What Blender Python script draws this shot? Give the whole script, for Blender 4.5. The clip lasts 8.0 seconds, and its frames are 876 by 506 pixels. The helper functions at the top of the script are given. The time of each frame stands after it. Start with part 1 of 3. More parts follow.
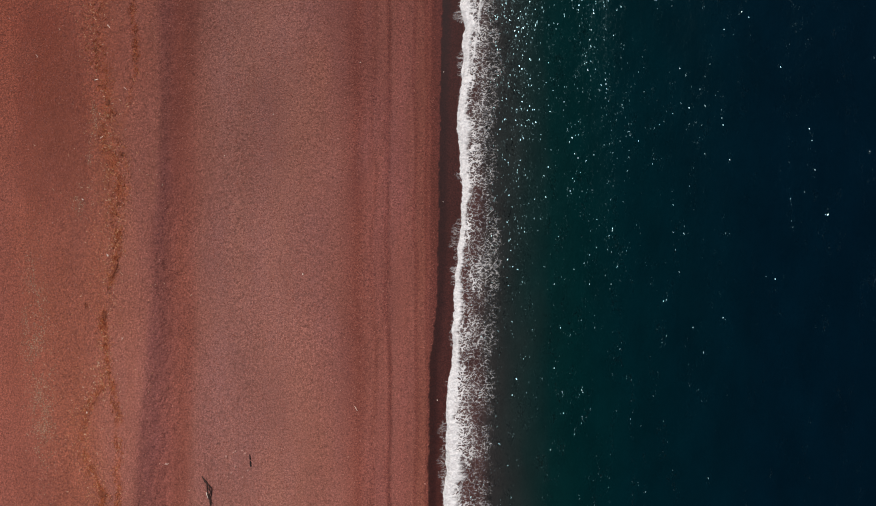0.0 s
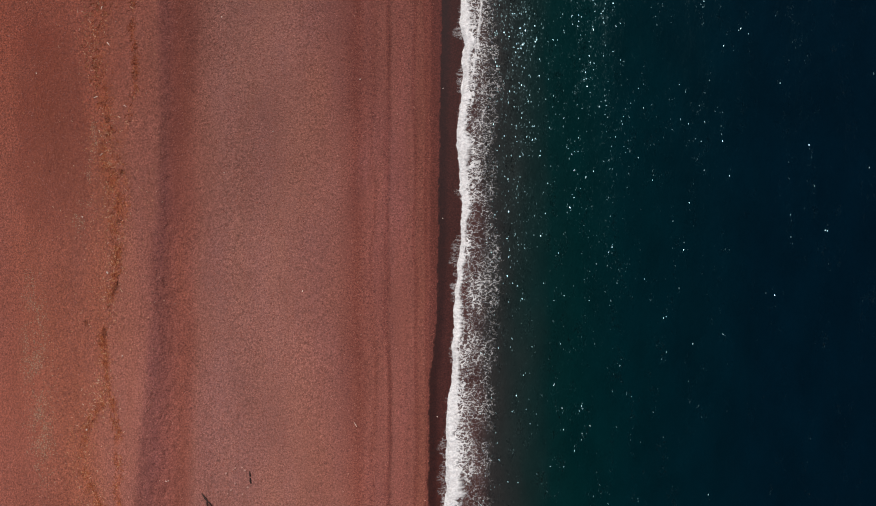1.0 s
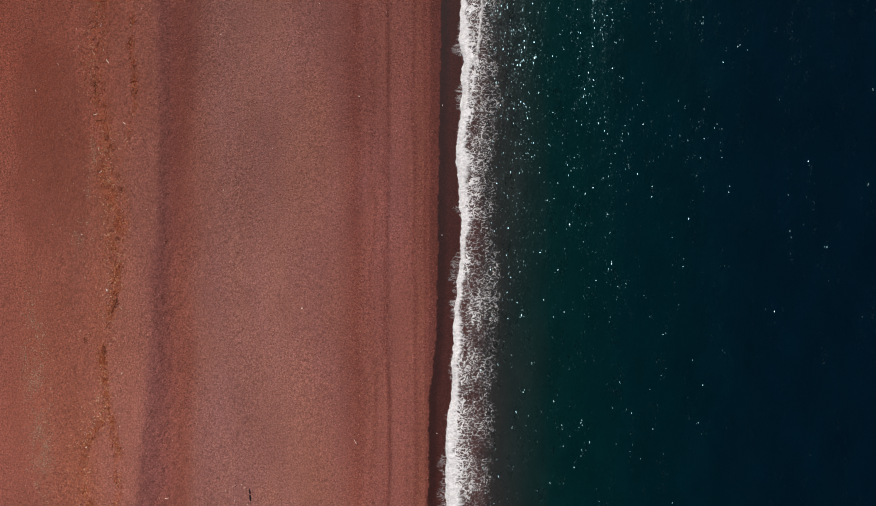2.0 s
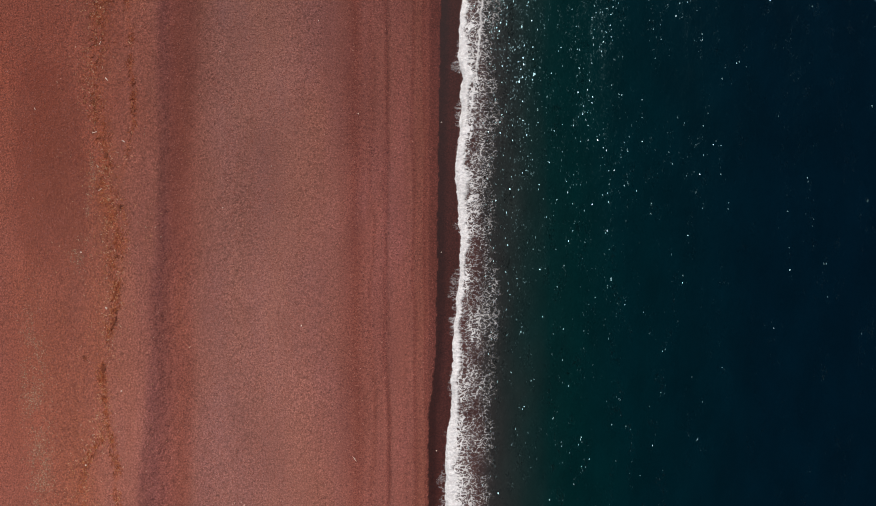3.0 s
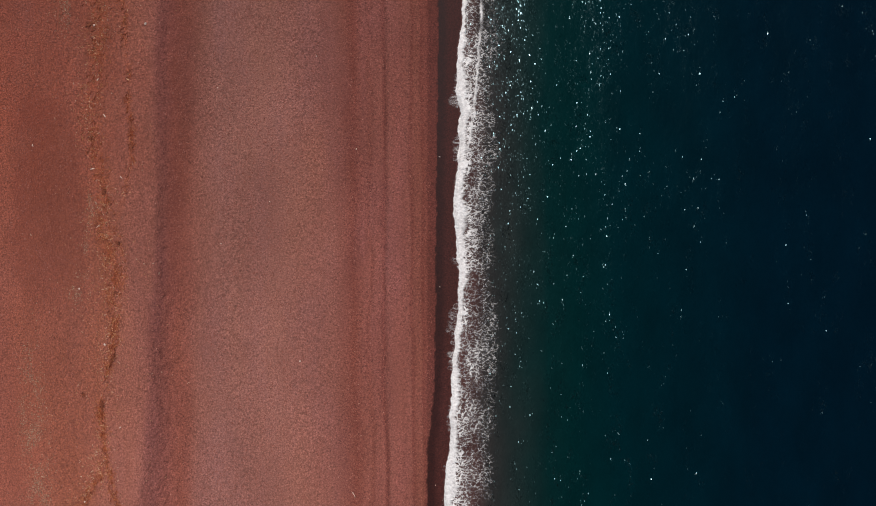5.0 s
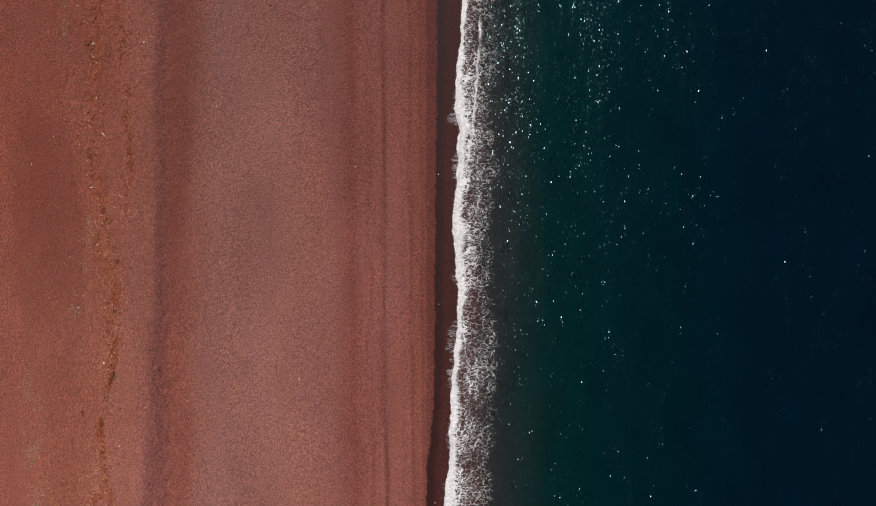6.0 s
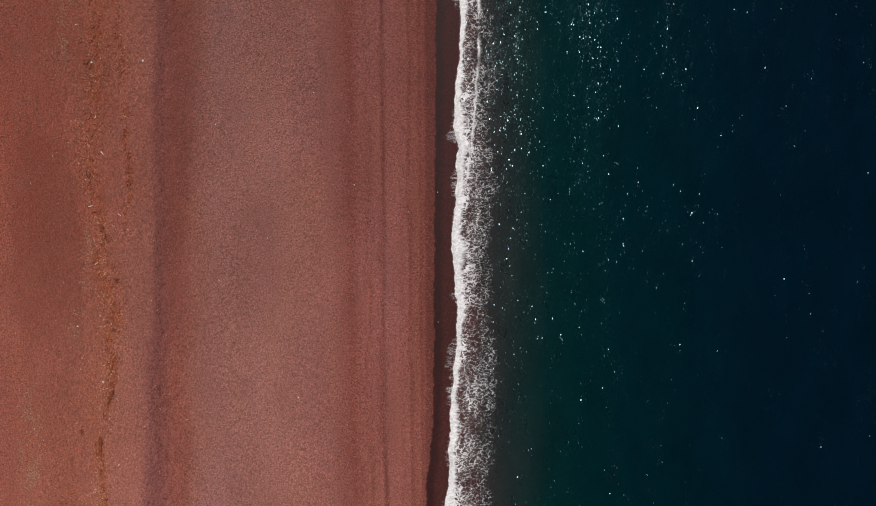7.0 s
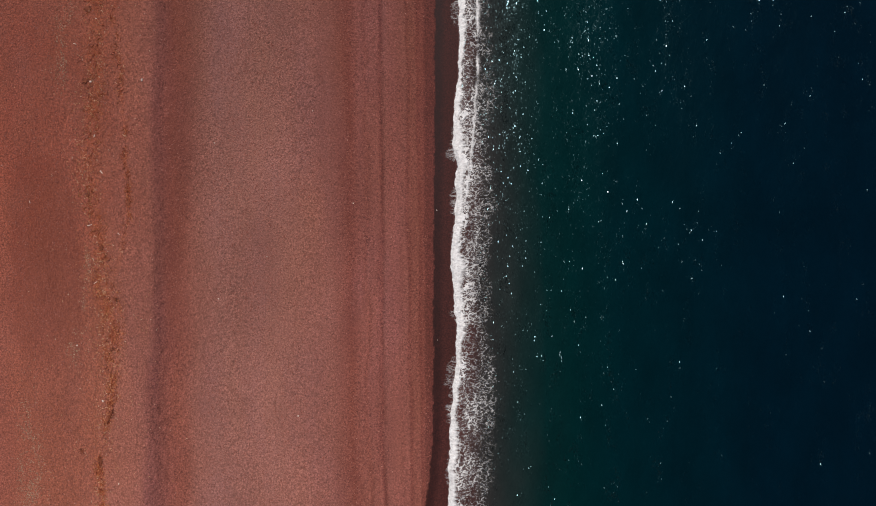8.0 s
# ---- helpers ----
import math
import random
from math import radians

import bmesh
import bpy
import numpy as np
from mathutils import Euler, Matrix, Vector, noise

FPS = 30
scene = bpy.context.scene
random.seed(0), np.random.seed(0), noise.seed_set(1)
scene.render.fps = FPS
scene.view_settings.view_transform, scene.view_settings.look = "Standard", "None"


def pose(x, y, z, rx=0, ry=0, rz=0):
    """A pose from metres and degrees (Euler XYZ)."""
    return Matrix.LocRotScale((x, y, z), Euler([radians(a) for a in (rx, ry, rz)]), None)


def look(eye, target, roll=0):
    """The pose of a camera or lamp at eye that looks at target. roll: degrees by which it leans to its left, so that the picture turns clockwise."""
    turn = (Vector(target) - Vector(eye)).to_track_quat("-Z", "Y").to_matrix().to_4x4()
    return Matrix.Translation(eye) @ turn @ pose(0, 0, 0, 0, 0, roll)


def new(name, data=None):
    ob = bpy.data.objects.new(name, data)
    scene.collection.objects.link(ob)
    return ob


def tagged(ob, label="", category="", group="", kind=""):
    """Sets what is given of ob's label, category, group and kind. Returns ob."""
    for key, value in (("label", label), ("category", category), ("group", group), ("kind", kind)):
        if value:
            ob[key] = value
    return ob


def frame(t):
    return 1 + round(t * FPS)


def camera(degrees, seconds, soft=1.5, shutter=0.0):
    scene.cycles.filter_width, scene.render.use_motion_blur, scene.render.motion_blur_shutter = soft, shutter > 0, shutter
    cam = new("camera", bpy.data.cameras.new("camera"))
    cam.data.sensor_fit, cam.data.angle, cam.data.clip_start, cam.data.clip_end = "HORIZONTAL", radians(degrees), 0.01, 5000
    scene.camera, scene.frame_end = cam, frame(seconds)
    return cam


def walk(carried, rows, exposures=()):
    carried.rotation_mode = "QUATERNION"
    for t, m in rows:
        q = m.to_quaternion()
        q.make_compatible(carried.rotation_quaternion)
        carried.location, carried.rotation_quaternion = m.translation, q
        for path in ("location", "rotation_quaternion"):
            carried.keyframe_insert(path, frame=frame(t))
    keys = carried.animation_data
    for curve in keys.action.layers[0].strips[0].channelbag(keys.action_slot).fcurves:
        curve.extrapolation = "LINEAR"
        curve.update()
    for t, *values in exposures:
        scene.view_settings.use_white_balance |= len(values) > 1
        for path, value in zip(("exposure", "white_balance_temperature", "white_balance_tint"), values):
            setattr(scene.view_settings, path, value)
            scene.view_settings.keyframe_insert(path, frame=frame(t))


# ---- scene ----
# A red shingle beach and the edge of the sea, looked straight down on from a drone.
# x runs out to sea, y along the shore, the still water level is z = 0.
CAM_Z = 56.4
LENS = 70.0
cam = camera(LENS, 8.0, soft=1.05)
walk(cam, [
    (0.0, pose(0.000, 0.000, CAM_Z, 0, 0, 0.000)),
    (1.0, pose(0.026, 1.490, CAM_Z, 0, 0, -0.057)),
    (2.0, pose(0.075, 3.001, CAM_Z, 0, 0, -0.122)),
    (3.0, pose(0.141, 4.532, CAM_Z, 0, 0, -0.194)),
    (4.0, pose(0.220, 6.081, CAM_Z, 0, 0, -0.274)),
    (5.0, pose(0.307, 7.648, CAM_Z, 0, 0, -0.362)),
    (6.0, pose(0.399, 9.231, CAM_Z, 0, 0, -0.458)),
    (7.0, pose(0.490, 10.829, CAM_Z, 0, 0, -0.562)),
    (8.0, pose(0.576, 12.440, CAM_Z, 0, 0, -0.673)),
])

# ---- sky and sun ----
SUN_ELEVATION, SUN_AZIMUTH = 57.0, -20.0      # degrees; azimuth from +y towards +x
world = bpy.data.worlds.new("sky")
scene.world = world
world.use_nodes = True
wn = world.node_tree.nodes
sky = wn.new("ShaderNodeTexSky")
sky.sky_type, sky.sun_disc = "NISHITA", False
sky.sun_elevation, sky.sun_rotation = radians(SUN_ELEVATION), radians(SUN_AZIMUTH)
world.node_tree.links.new(sky.outputs[0], wn["Background"].inputs[0])
wn["Background"].inputs[1].default_value = 0.06

lamp = bpy.data.lights.new("sun", "SUN")
lamp.energy, lamp.angle, lamp.color = 3.7, radians(0.53), (1.0, 0.98, 0.955)
sun = new("sun", lamp)
ce, se = math.cos(radians(SUN_ELEVATION)), math.sin(radians(SUN_ELEVATION))
to_sun = Vector((ce * math.sin(radians(SUN_AZIMUTH)), ce * math.cos(radians(SUN_AZIMUTH)), se))
sun.matrix_world = look(to_sun * 200, (0, 0, 0))
scene.view_settings.exposure = 0.0


# ---- numbers of the plan ----
# Lines along the shore, each as y and x in metres.
CREST_Y = (-60, -22, -7, 8, 22, 35, 60)
CREST_X = (-28.2, -26.3, -25.2, -24.45, -24.2, -24.1, -23.8)
WET_Y = (-60, -22, -15, -12.2, -10.4, -9.6, -8.5, -6.7, -4, -1.6, 9, 20, 35, 60)
WET_X = (-0.9, -0.86, -0.84, -0.8, -0.78, -0.7, -0.52, -0.36, -0.16, -0.02, 0.12, 0.32, 0.55, 0.8)
FOAM_Y = (-60, -22, -19, -16, -13, -10, -7, -4, -1, 2, 5, 8, 11, 14, 17, 20, 23, 26, 29, 32, 36, 60)
FOAM_X = (0.2, 0.5, 0.55, 0.75, 0.82, 1.05, 1.25, 1.45, 1.72, 1.85, 1.95, 1.8, 1.72, 1.95, 2.05, 2.12, 2.25, 2.3, 2.5, 2.5, 2.5, 2.8)
FOAM_W = (1.6, 1.7, 1.6, 1.2, 1.1, 0.95, 0.85, 0.7, 0.6, 0.62, 0.75, 1.0, 1.15, 0.95, 0.75, 0.9, 1.0, 0.7, 0.55, 0.7, 0.7, 0.7)

# Two lines of wrack, and how much weed lies on them.
WRACK_Y = (-60, -21.6, -17.3, -14.3, -11.8, -5.3, -1.3, 2.6, 5.6, 10.6, 13.1, 17.1, 20.4, 27.1, 31, 34.5, 60)
WRACK_X = (-29.5, -29.4, -31.2, -31.1, -29.4, -29.5, -28.4, -28.2, -28.2, -29.3, -29.2, -30.1, -30.2, -29.4, -29.3, -29.1, -29)
WRACK_N = (0.4, 1.0, 0.6, 0.5, 0.7, 0.6, 0.6, 0.5, 0.9, 0.9, 1.0, 0.6, 0.6, 0.6, 0.5, 0.6, 0.3)
WRACK_S = (0.5, 0.28, 0.25, 0.22, 0.25, 0.14, 0.16, 0.3, 0.5, 0.5, 0.45, 0.5, 0.5, 0.5, 0.5, 0.5, 0.5)
WEED_Y = (-60, -18.9, -14.3, -11.8, -5.3, 0, 5.6, 10.6, 15.1, 17.3, 21, 25, 32, 36, 60)
WEED_X = (-28, -28.0, -28.15, -28.75, -29.4, -28.2, -27.7, -27.75, -26.95, -26.5, -26.7, -27.0, -27.5, -27.6, -27.6)
WEED_S = (0.2, 0.18, 0.2, 0.18, 0.15, 0.25, 0.3, 0.2, 0.15, 0.12, 0.15, 0.2, 0.2, 0.2, 0.2)
WEED_N = (0.4, 0.9, 0.8, 0.9, 0.8, 0.6, 0.6, 0.4, 0.4, 0.8, 0.8, 0.4, 0.5, 0.4, 0.3)


# ---- noise on arrays ----
table = np.random.RandomState(7).rand(16, 256, 256)


def vnoise(x, y, layer=0):
    """Smooth noise from 0 to 1, one lattice cell a unit."""
    xi, yi = np.floor(x).astype(int), np.floor(y).astype(int)
    fx, fy = x - xi, y - yi
    fx, fy = fx * fx * fx * (fx * (fx * 6 - 15) + 10), fy * fy * fy * (fy * (fy * 6 - 15) + 10)
    g, x0, x1, y0, y1 = table[layer % 16], xi % 256, (xi + 1) % 256, yi % 256, (yi + 1) % 256
    return (g[x0, y0] * (1 - fx) + g[x1, y0] * fx) * (1 - fy) + (g[x0, y1] * (1 - fx) + g[x1, y1] * fx) * fy


def fbm(x, y, layer=0, octaves=4):
    total, size, norm = 0.0, 1.0, 0.0
    for k in range(octaves):
        total = total + size * vnoise(x * 2 ** k + 17.3 * k, y * 2 ** k + 31.7 * k, layer + k)
        norm, size = norm + size, size * 0.5
    return total / norm


def ridge(x, y, layer=0):
    """Thin bright lines where the noise passes its middle."""
    return 1 - np.abs(2 * vnoise(x, y, layer) - 1)


def cells(x, y, layer=0):
    """How far a point is from the edge of its cell in a net of uneven cells."""
    xi, yi = np.floor(x).astype(int), np.floor(y).astype(int)
    near, second = np.full(x.shape, 9.0), np.full(x.shape, 9.0)
    for i in (-1, 0, 1):
        for j in (-1, 0, 1):
            a, b = (xi + i) % 256, (yi + j) % 256
            d = np.hypot(xi + i + table[layer % 16][a, b] - x, yi + j + table[(layer + 1) % 16][a, b] - y)
            second = np.minimum(second, np.maximum(near, d))
            near = np.minimum(near, d)
    return second - near


def smooth(a, b, v):
    t = np.clip((v - a) / (b - a), 0, 1)
    return t * t * (3 - 2 * t)


def axis(low, high, step, far):
    """Even steps from low to high, growing steps from there out to -far and far."""
    core = list(np.arange(low, high + step / 2, step))
    up, d = [high], step
    while up[-1] < far:
        d *= 1.35
        up.append(up[-1] + d)
    down, d = [low], step
    while down[-1] > -far:
        d *= 1.35
        down.append(down[-1] - d)
    return np.array(down[:0:-1] + core + up[1:])


# ---- heights ----
def crest_at(y):
    return np.interp(y, CREST_Y, CREST_X) + 0.5 * (vnoise(y / 5, y * 0 + 3.3, 1) - 0.5)


def wet_at(y):
    return (np.interp(y, WET_Y, WET_X) + 0.22 * (fbm(y / 1.1, y * 0 + 8.1, 2) - 0.5) + 0.1 * (vnoise(y / 0.22, y * 0 + 1.1, 5) - 0.5))


def band_at(x, y):
    """The distance across the shore with the bends of its bands taken out."""
    near = np.clip((x + 12) / -14, 0, 1)
    b = x - near * (crest_at(y) + 24.7)
    return b + 0.35 * (fbm(x / 6, y / 14, 3) - 0.5) * smooth(-1.5, -5, x)


def spread_at(y):
    """How far the slope below the berm spreads out, 1 being two metres."""
    return np.interp(y, (-60, -16, -6, 6, 60), (1.9, 1.7, 1.25, 0.78, 0.7))


def spread_out(b, spread):
    d = b + 24.7
    whole = smooth(1.5 * spread, 1.5 * spread + 1.8, d)
    return np.where(d > 0, -24.7 + d * (whole + (1 - whole) / spread), b)


def sand_height(x, y):
    b = band_at(x, y)
    spread, c = spread_at(y), spread_out(b, spread_at(y))
    shore = np.maximum(np.interp(y, FOAM_Y, FOAM_X), 0.3)
    c = np.where(b > -0.6, np.where(b < shore, -0.6 + (b + 0.6) * 1.2 / (shore + 0.6), 0.6 + b - shore), c)
    z = np.interp(c, (-400, -60, -40, -31, -26.5, -24.7, -23.5, -22.0, -19, -12, -6.5, -4.4, -2.2, -0.6, 0.6, 2.2, 6, 14, 40, 120, 2600),
                  (9.0, 2.0, 1.55, 1.42, 1.44, 1.40, 1.08, 1.0, 1.0, 0.86, 0.68, 0.52, 0.34, 0.14, 0.0, -0.22, -0.8, -1.8, -4, -9, -30))
    # low ridges that old tides left along the shore
    for at, high, wide, layer in ((-7.4, 0.05, 0.5, 1), (-4.45, 0.2, 0.2, 4), (-2.1, 0.1, 0.18, 6), (-1.15, 0.1, 0.15, 7), (-3.0, 0.07, 0.18, 9), (-5.6, 0.1, 0.2, 3)):
        w = at + 0.3 * (fbm(y / 4, y * 0 + at, layer) - 0.5)
        z = z + high * (0.5 + vnoise(y / 3, y * 0 + at, layer + 1)) * np.exp(-((b - w) / wide) ** 2)
    # trodden, lumpy shingle on the slope of the berm, finer unevenness elsewhere
    slope = np.exp(-((b + 24.7 - 0.9 * spread) / (1.3 * spread)) ** 2)
    dry = smooth(0.3, -1.0, b)
    z = z + 0.28 * np.interp(y, (-10, 5), (1, 0)) * np.exp(-((b + 25.1) / 1.1) ** 2)
    z = z + slope * np.interp(y, (-12, 8), (0.36, 0.2)) * (fbm(x / 0.5, y / 0.7, 5, 3) - 0.5)
    z = z + dry * (0.10 * (fbm(x / 3, y / 6, 8) - 0.5) + 0.06 * (fbm(x / 0.35, y / 0.4, 11, 2) - 0.5))
    return z


def front_at(y):
    return (np.interp(y, FOAM_Y, FOAM_X) + 0.7 * (fbm(y / 3.2, y * 0 + 2.2, 4) - 0.5) + 0.14 * (ridge(y / 0.7, y * 0 + 5.5, 6) - 0.5)
            + 0.07 * (vnoise(y / 0.2, y * 0 + 9.5, 8) - 0.5))


def water_height(x, y):
    u = x - np.interp(y, FOAM_Y, FOAM_X) - 0.7 * (fbm(y / 3.2, y * 0 + 2.2, 4, 2) - 0.5)
    far = np.exp(-(np.maximum(np.abs(y) - 60, 0) / 60) ** 2) * np.exp(-(np.maximum(x - 60, 0) / 80) ** 2)
    swell = 0.10 * np.sin(x / 1.35 + 2.5 * fbm(x / 14, y / 22, 2)) * smooth(2, 9, x) + 0.16 * (fbm(x / 3.2, y / 6.5, 9, 3) - 0.5) * smooth(1.5, 6, x)
    breaker = 0.3 * smooth(-0.05, 0.5, u) * (1 - 0.9 * smooth(0.6, 2.6, u)) * (0.6 + 0.8 * vnoise(y / 4, y * 0 + 6.1, 3))
    film = 0.0 - 0.12 * smooth(0.3, -0.8, u)
    return swell * far + breaker + 0.02 + film


# ---- building meshes ----
def mesh_of(name, verts, quads, material, soft=True, attributes=()):
    me = bpy.data.meshes.new(name)
    n, k = len(quads), quads.shape[1]
    me.vertices.add(len(verts))
    me.vertices.foreach_set("co", np.asarray(verts, dtype=np.float32).ravel())
    me.loops.add(n * k)
    me.loops.foreach_set("vertex_index", np.asarray(quads, dtype=np.int32).ravel())
    me.polygons.add(n)
    me.polygons.foreach_set("loop_start", np.arange(0, n * k, k, dtype=np.int32))
    me.polygons.foreach_set("use_smooth", np.full(n, soft))
    me.materials.append(material)
    for key, values in attributes:
        me.attributes.new(key, "FLOAT", "POINT").data.foreach_set("value", np.asarray(values, dtype=np.float32).ravel())
    me.update(calc_edges=True)
    me.validate()
    return me


def sheet(xs, ys):
    x, y = np.meshgrid(xs, ys, indexing="ij")
    i = np.arange(x.size).reshape(x.shape)
    quads = np.stack((i[:-1, :-1], i[1:, :-1], i[1:, 1:], i[:-1, 1:]), -1).reshape(-1, 4)
    return x.ravel(), y.ravel(), quads


def part(name, bm, material, parent, label=""):
    me = bpy.data.meshes.new(name)
    bm.to_mesh(me)
    bm.free()
    me.materials.append(material)
    ob = new(name, me)
    ob.parent = parent
    return tagged(ob, label)


# ---- materials ----
def srgb(r, g, b):
    return tuple((c / 255 / 12.92) if c < 10.3 else ((c / 255 + 0.055) / 1.055) ** 2.4 for c in (r, g, b)) + (1.0,)


class Nodes:
    """A node tree and quick ways to add to it."""

    def __init__(self, name):
        self.material = bpy.data.materials.new(name)
        self.material.use_nodes = True
        self.tree = self.material.node_tree
        self.shader = self.tree.nodes["Principled BSDF"]
        self.out = self.tree.nodes["Material Output"]

    def link(self, a, b):
        self.tree.links.new(a, b)

    def put(self, value, socket):
        if hasattr(value, "links"):
            self.link(value, socket)
        else:
            socket.default_value = value

    def math(self, op, a, b=0.0, c=0.0, clamp=False):
        n = self.tree.nodes.new("ShaderNodeMath")
        n.operation, n.use_clamp = op, clamp
        for v, s in zip((a, b, c), n.inputs):
            self.put(v, s)
        return n.outputs[0]

    def place(self, scale=(1, 1, 1)):
        g = self.tree.nodes.new("ShaderNodeNewGeometry")
        m = self.tree.nodes.new("ShaderNodeMapping")
        m.inputs["Scale"].default_value = scale
        self.link(g.outputs["Position"], m.inputs["Vector"])
        return m.outputs[0]

    def noise(self, size, stretch=(1, 1, 1), detail=3.0, rough=0.55, warp=0.0):
        n = self.tree.nodes.new("ShaderNodeTexNoise")
        n.inputs["Scale"].default_value = 1 / size
        n.inputs["Detail"].default_value = detail
        n.inputs["Roughness"].default_value = rough
        n.inputs["Distortion"].default_value = warp
        self.link(self.place(stretch), n.inputs["Vector"])
        return n.outputs[0]

    def voronoi(self, size, stretch=(1, 1, 1), output="Color"):
        n = self.tree.nodes.new("ShaderNodeTexVoronoi")
        n.inputs["Scale"].default_value = 1 / size
        self.link(self.place(stretch), n.inputs["Vector"])
        return n.outputs[output]

    def remap(self, v, a, b, c=0.0, d=1.0):
        n = self.tree.nodes.new("ShaderNodeMapRange")
        n.inputs[1].default_value, n.inputs[2].default_value = a, b
        n.inputs[3].default_value, n.inputs[4].default_value = c, d
        self.link(v, n.inputs[0])
        return n.outputs[0]

    def ramp(self, v, stops):
        n = self.tree.nodes.new("ShaderNodeValToRGB")
        e = n.color_ramp.elements
        while len(e) < len(stops):
            e.new(1.0)
        for k, (at, colour) in enumerate(stops):
            e[k].position, e[k].color = at, colour
        self.link(v, n.inputs[0])
        return n.outputs[0]

    def mix(self, how, fac, a, b):
        n = self.tree.nodes.new("ShaderNodeMix")
        n.data_type, n.blend_type = "RGBA", how
        self.put(fac, n.inputs[0])
        self.put(a, n.inputs[6])
        self.put(b, n.inputs[7])
        return n.outputs[2]

    def attribute(self, name):
        n = self.tree.nodes.new("ShaderNodeAttribute")
        n.attribute_name = name
        return n.outputs["Fac"]

    def island(self):
        return self.tree.nodes.new("ShaderNodeNewGeometry").outputs["Random Per Island"]

    def bump(self, height, distance, strength=1.0, normal=None):
        n = self.tree.nodes.new("ShaderNodeBump")
        n.inputs["Strength"].default_value, n.inputs["Distance"].default_value = strength, distance
        self.link(height, n.inputs["Height"])
        if normal is not None:
            self.link(normal, n.inputs["Normal"])
        return n.outputs[0]

    def set(self, **values):
        for k, v in values.items():
            self.put(v, self.shader.inputs[k.replace("_", " ")])
        return self.material


def sand_material():
    n = Nodes("red_shingle")
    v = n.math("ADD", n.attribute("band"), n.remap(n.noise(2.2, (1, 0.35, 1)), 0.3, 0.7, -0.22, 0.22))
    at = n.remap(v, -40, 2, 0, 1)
    # the dark stops at -24.6 and -24.2 paint extra shade on the berm slope
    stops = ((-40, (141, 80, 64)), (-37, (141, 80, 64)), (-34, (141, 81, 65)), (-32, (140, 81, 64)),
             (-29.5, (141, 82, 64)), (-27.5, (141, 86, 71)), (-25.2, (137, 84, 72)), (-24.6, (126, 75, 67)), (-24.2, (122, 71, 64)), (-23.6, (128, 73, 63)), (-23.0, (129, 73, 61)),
             (-22.0, (129, 75, 63)), (-20.9, (134, 84, 72)), (-19.0, (137, 90, 80)), (-14, (138, 90, 79)), (-9, (135, 84, 73)),
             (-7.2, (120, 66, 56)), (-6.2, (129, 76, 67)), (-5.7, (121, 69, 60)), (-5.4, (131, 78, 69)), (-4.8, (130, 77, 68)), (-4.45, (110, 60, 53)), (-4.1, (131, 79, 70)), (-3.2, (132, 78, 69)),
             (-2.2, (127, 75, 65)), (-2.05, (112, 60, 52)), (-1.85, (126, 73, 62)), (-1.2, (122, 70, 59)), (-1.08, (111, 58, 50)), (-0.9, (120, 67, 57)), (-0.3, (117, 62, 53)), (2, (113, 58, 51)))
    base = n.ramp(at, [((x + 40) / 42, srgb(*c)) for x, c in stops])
    # slow blotches, iron-red soil showing through, stains of rotted weed, and the grain of the shingle
    base = n.mix("MULTIPLY", 1.0, base, n.ramp(n.noise(6, (1, 0.5, 1), 5), [(0.3, (0.86, 0.84, 0.84, 1)), (0.7, (1.12, 1.14, 1.14, 1))]))
    base = n.mix("MULTIPLY", 1.0, base, n.ramp(n.noise(4.3, (1, 0.3, 1), 4, 0.6), [(0.32, (1.0, 1.0, 0.94, 1)), (0.5, (1, 1, 1, 1)), (0.68, (0.98, 1.01, 1.09, 1))]))
    rust = n.math("MULTIPLY", n.remap(v, -33, -39, 0, 0.04), n.remap(n.noise(3.0, (1, 0.6, 1), 5), 0.45, 0.72))
    rust = n.math("ADD", rust, n.math("MULTIPLY", n.attribute("iron"), n.remap(n.noise(2.4, (1, 0.6, 1), 4), 0.3, 0.7, 0.08, 0.3)))
    base = n.mix("MIX", rust, base, srgb(144, 62, 44))
    base = n.mix("MIX", n.attribute("weed"), base, n.mix("MIX", n.remap(n.noise(0.3, detail=4), 0.4, 0.6), srgb(144, 70, 44), srgb(163, 91, 60)))
    stain = n.attribute("stain")
    base = n.mix("MULTIPLY", stain, base, (0.88, 0.82, 0.81, 1))
    grain = n.mix("MULTIPLY", 1.0, n.ramp(n.noise(0.15, detail=3, rough=0.8), [(0.3, (0.52, 0.5, 0.49, 1)), (0.7, (1.85, 1.82, 1.78, 1))]),
                  n.ramp(n.voronoi(0.14, output="Distance"), [(0.0, (1.3, 1.3, 1.3, 1)), (0.9, (0.7, 0.7, 0.7, 1))]))
    coarse = n.remap(n.noise(2.5, (1, 0.35, 1), 4), 0.35, 0.65, 0.65, 1.0)
    coarse = n.math("MULTIPLY", coarse, n.remap(stain, 0.2, 1, 1.0, 0.6))
    base = n.mix("MULTIPLY", coarse, base, grain)
    wet = n.attribute("wet")
    soaked = n.mix("MULTIPLY", 1.0, base, (0.155, 0.122, 0.12, 1))
    base = n.mix("MIX", wet, base, soaked)
    rough = n.remap(wet, 0, 1, 0.95, 0.68)
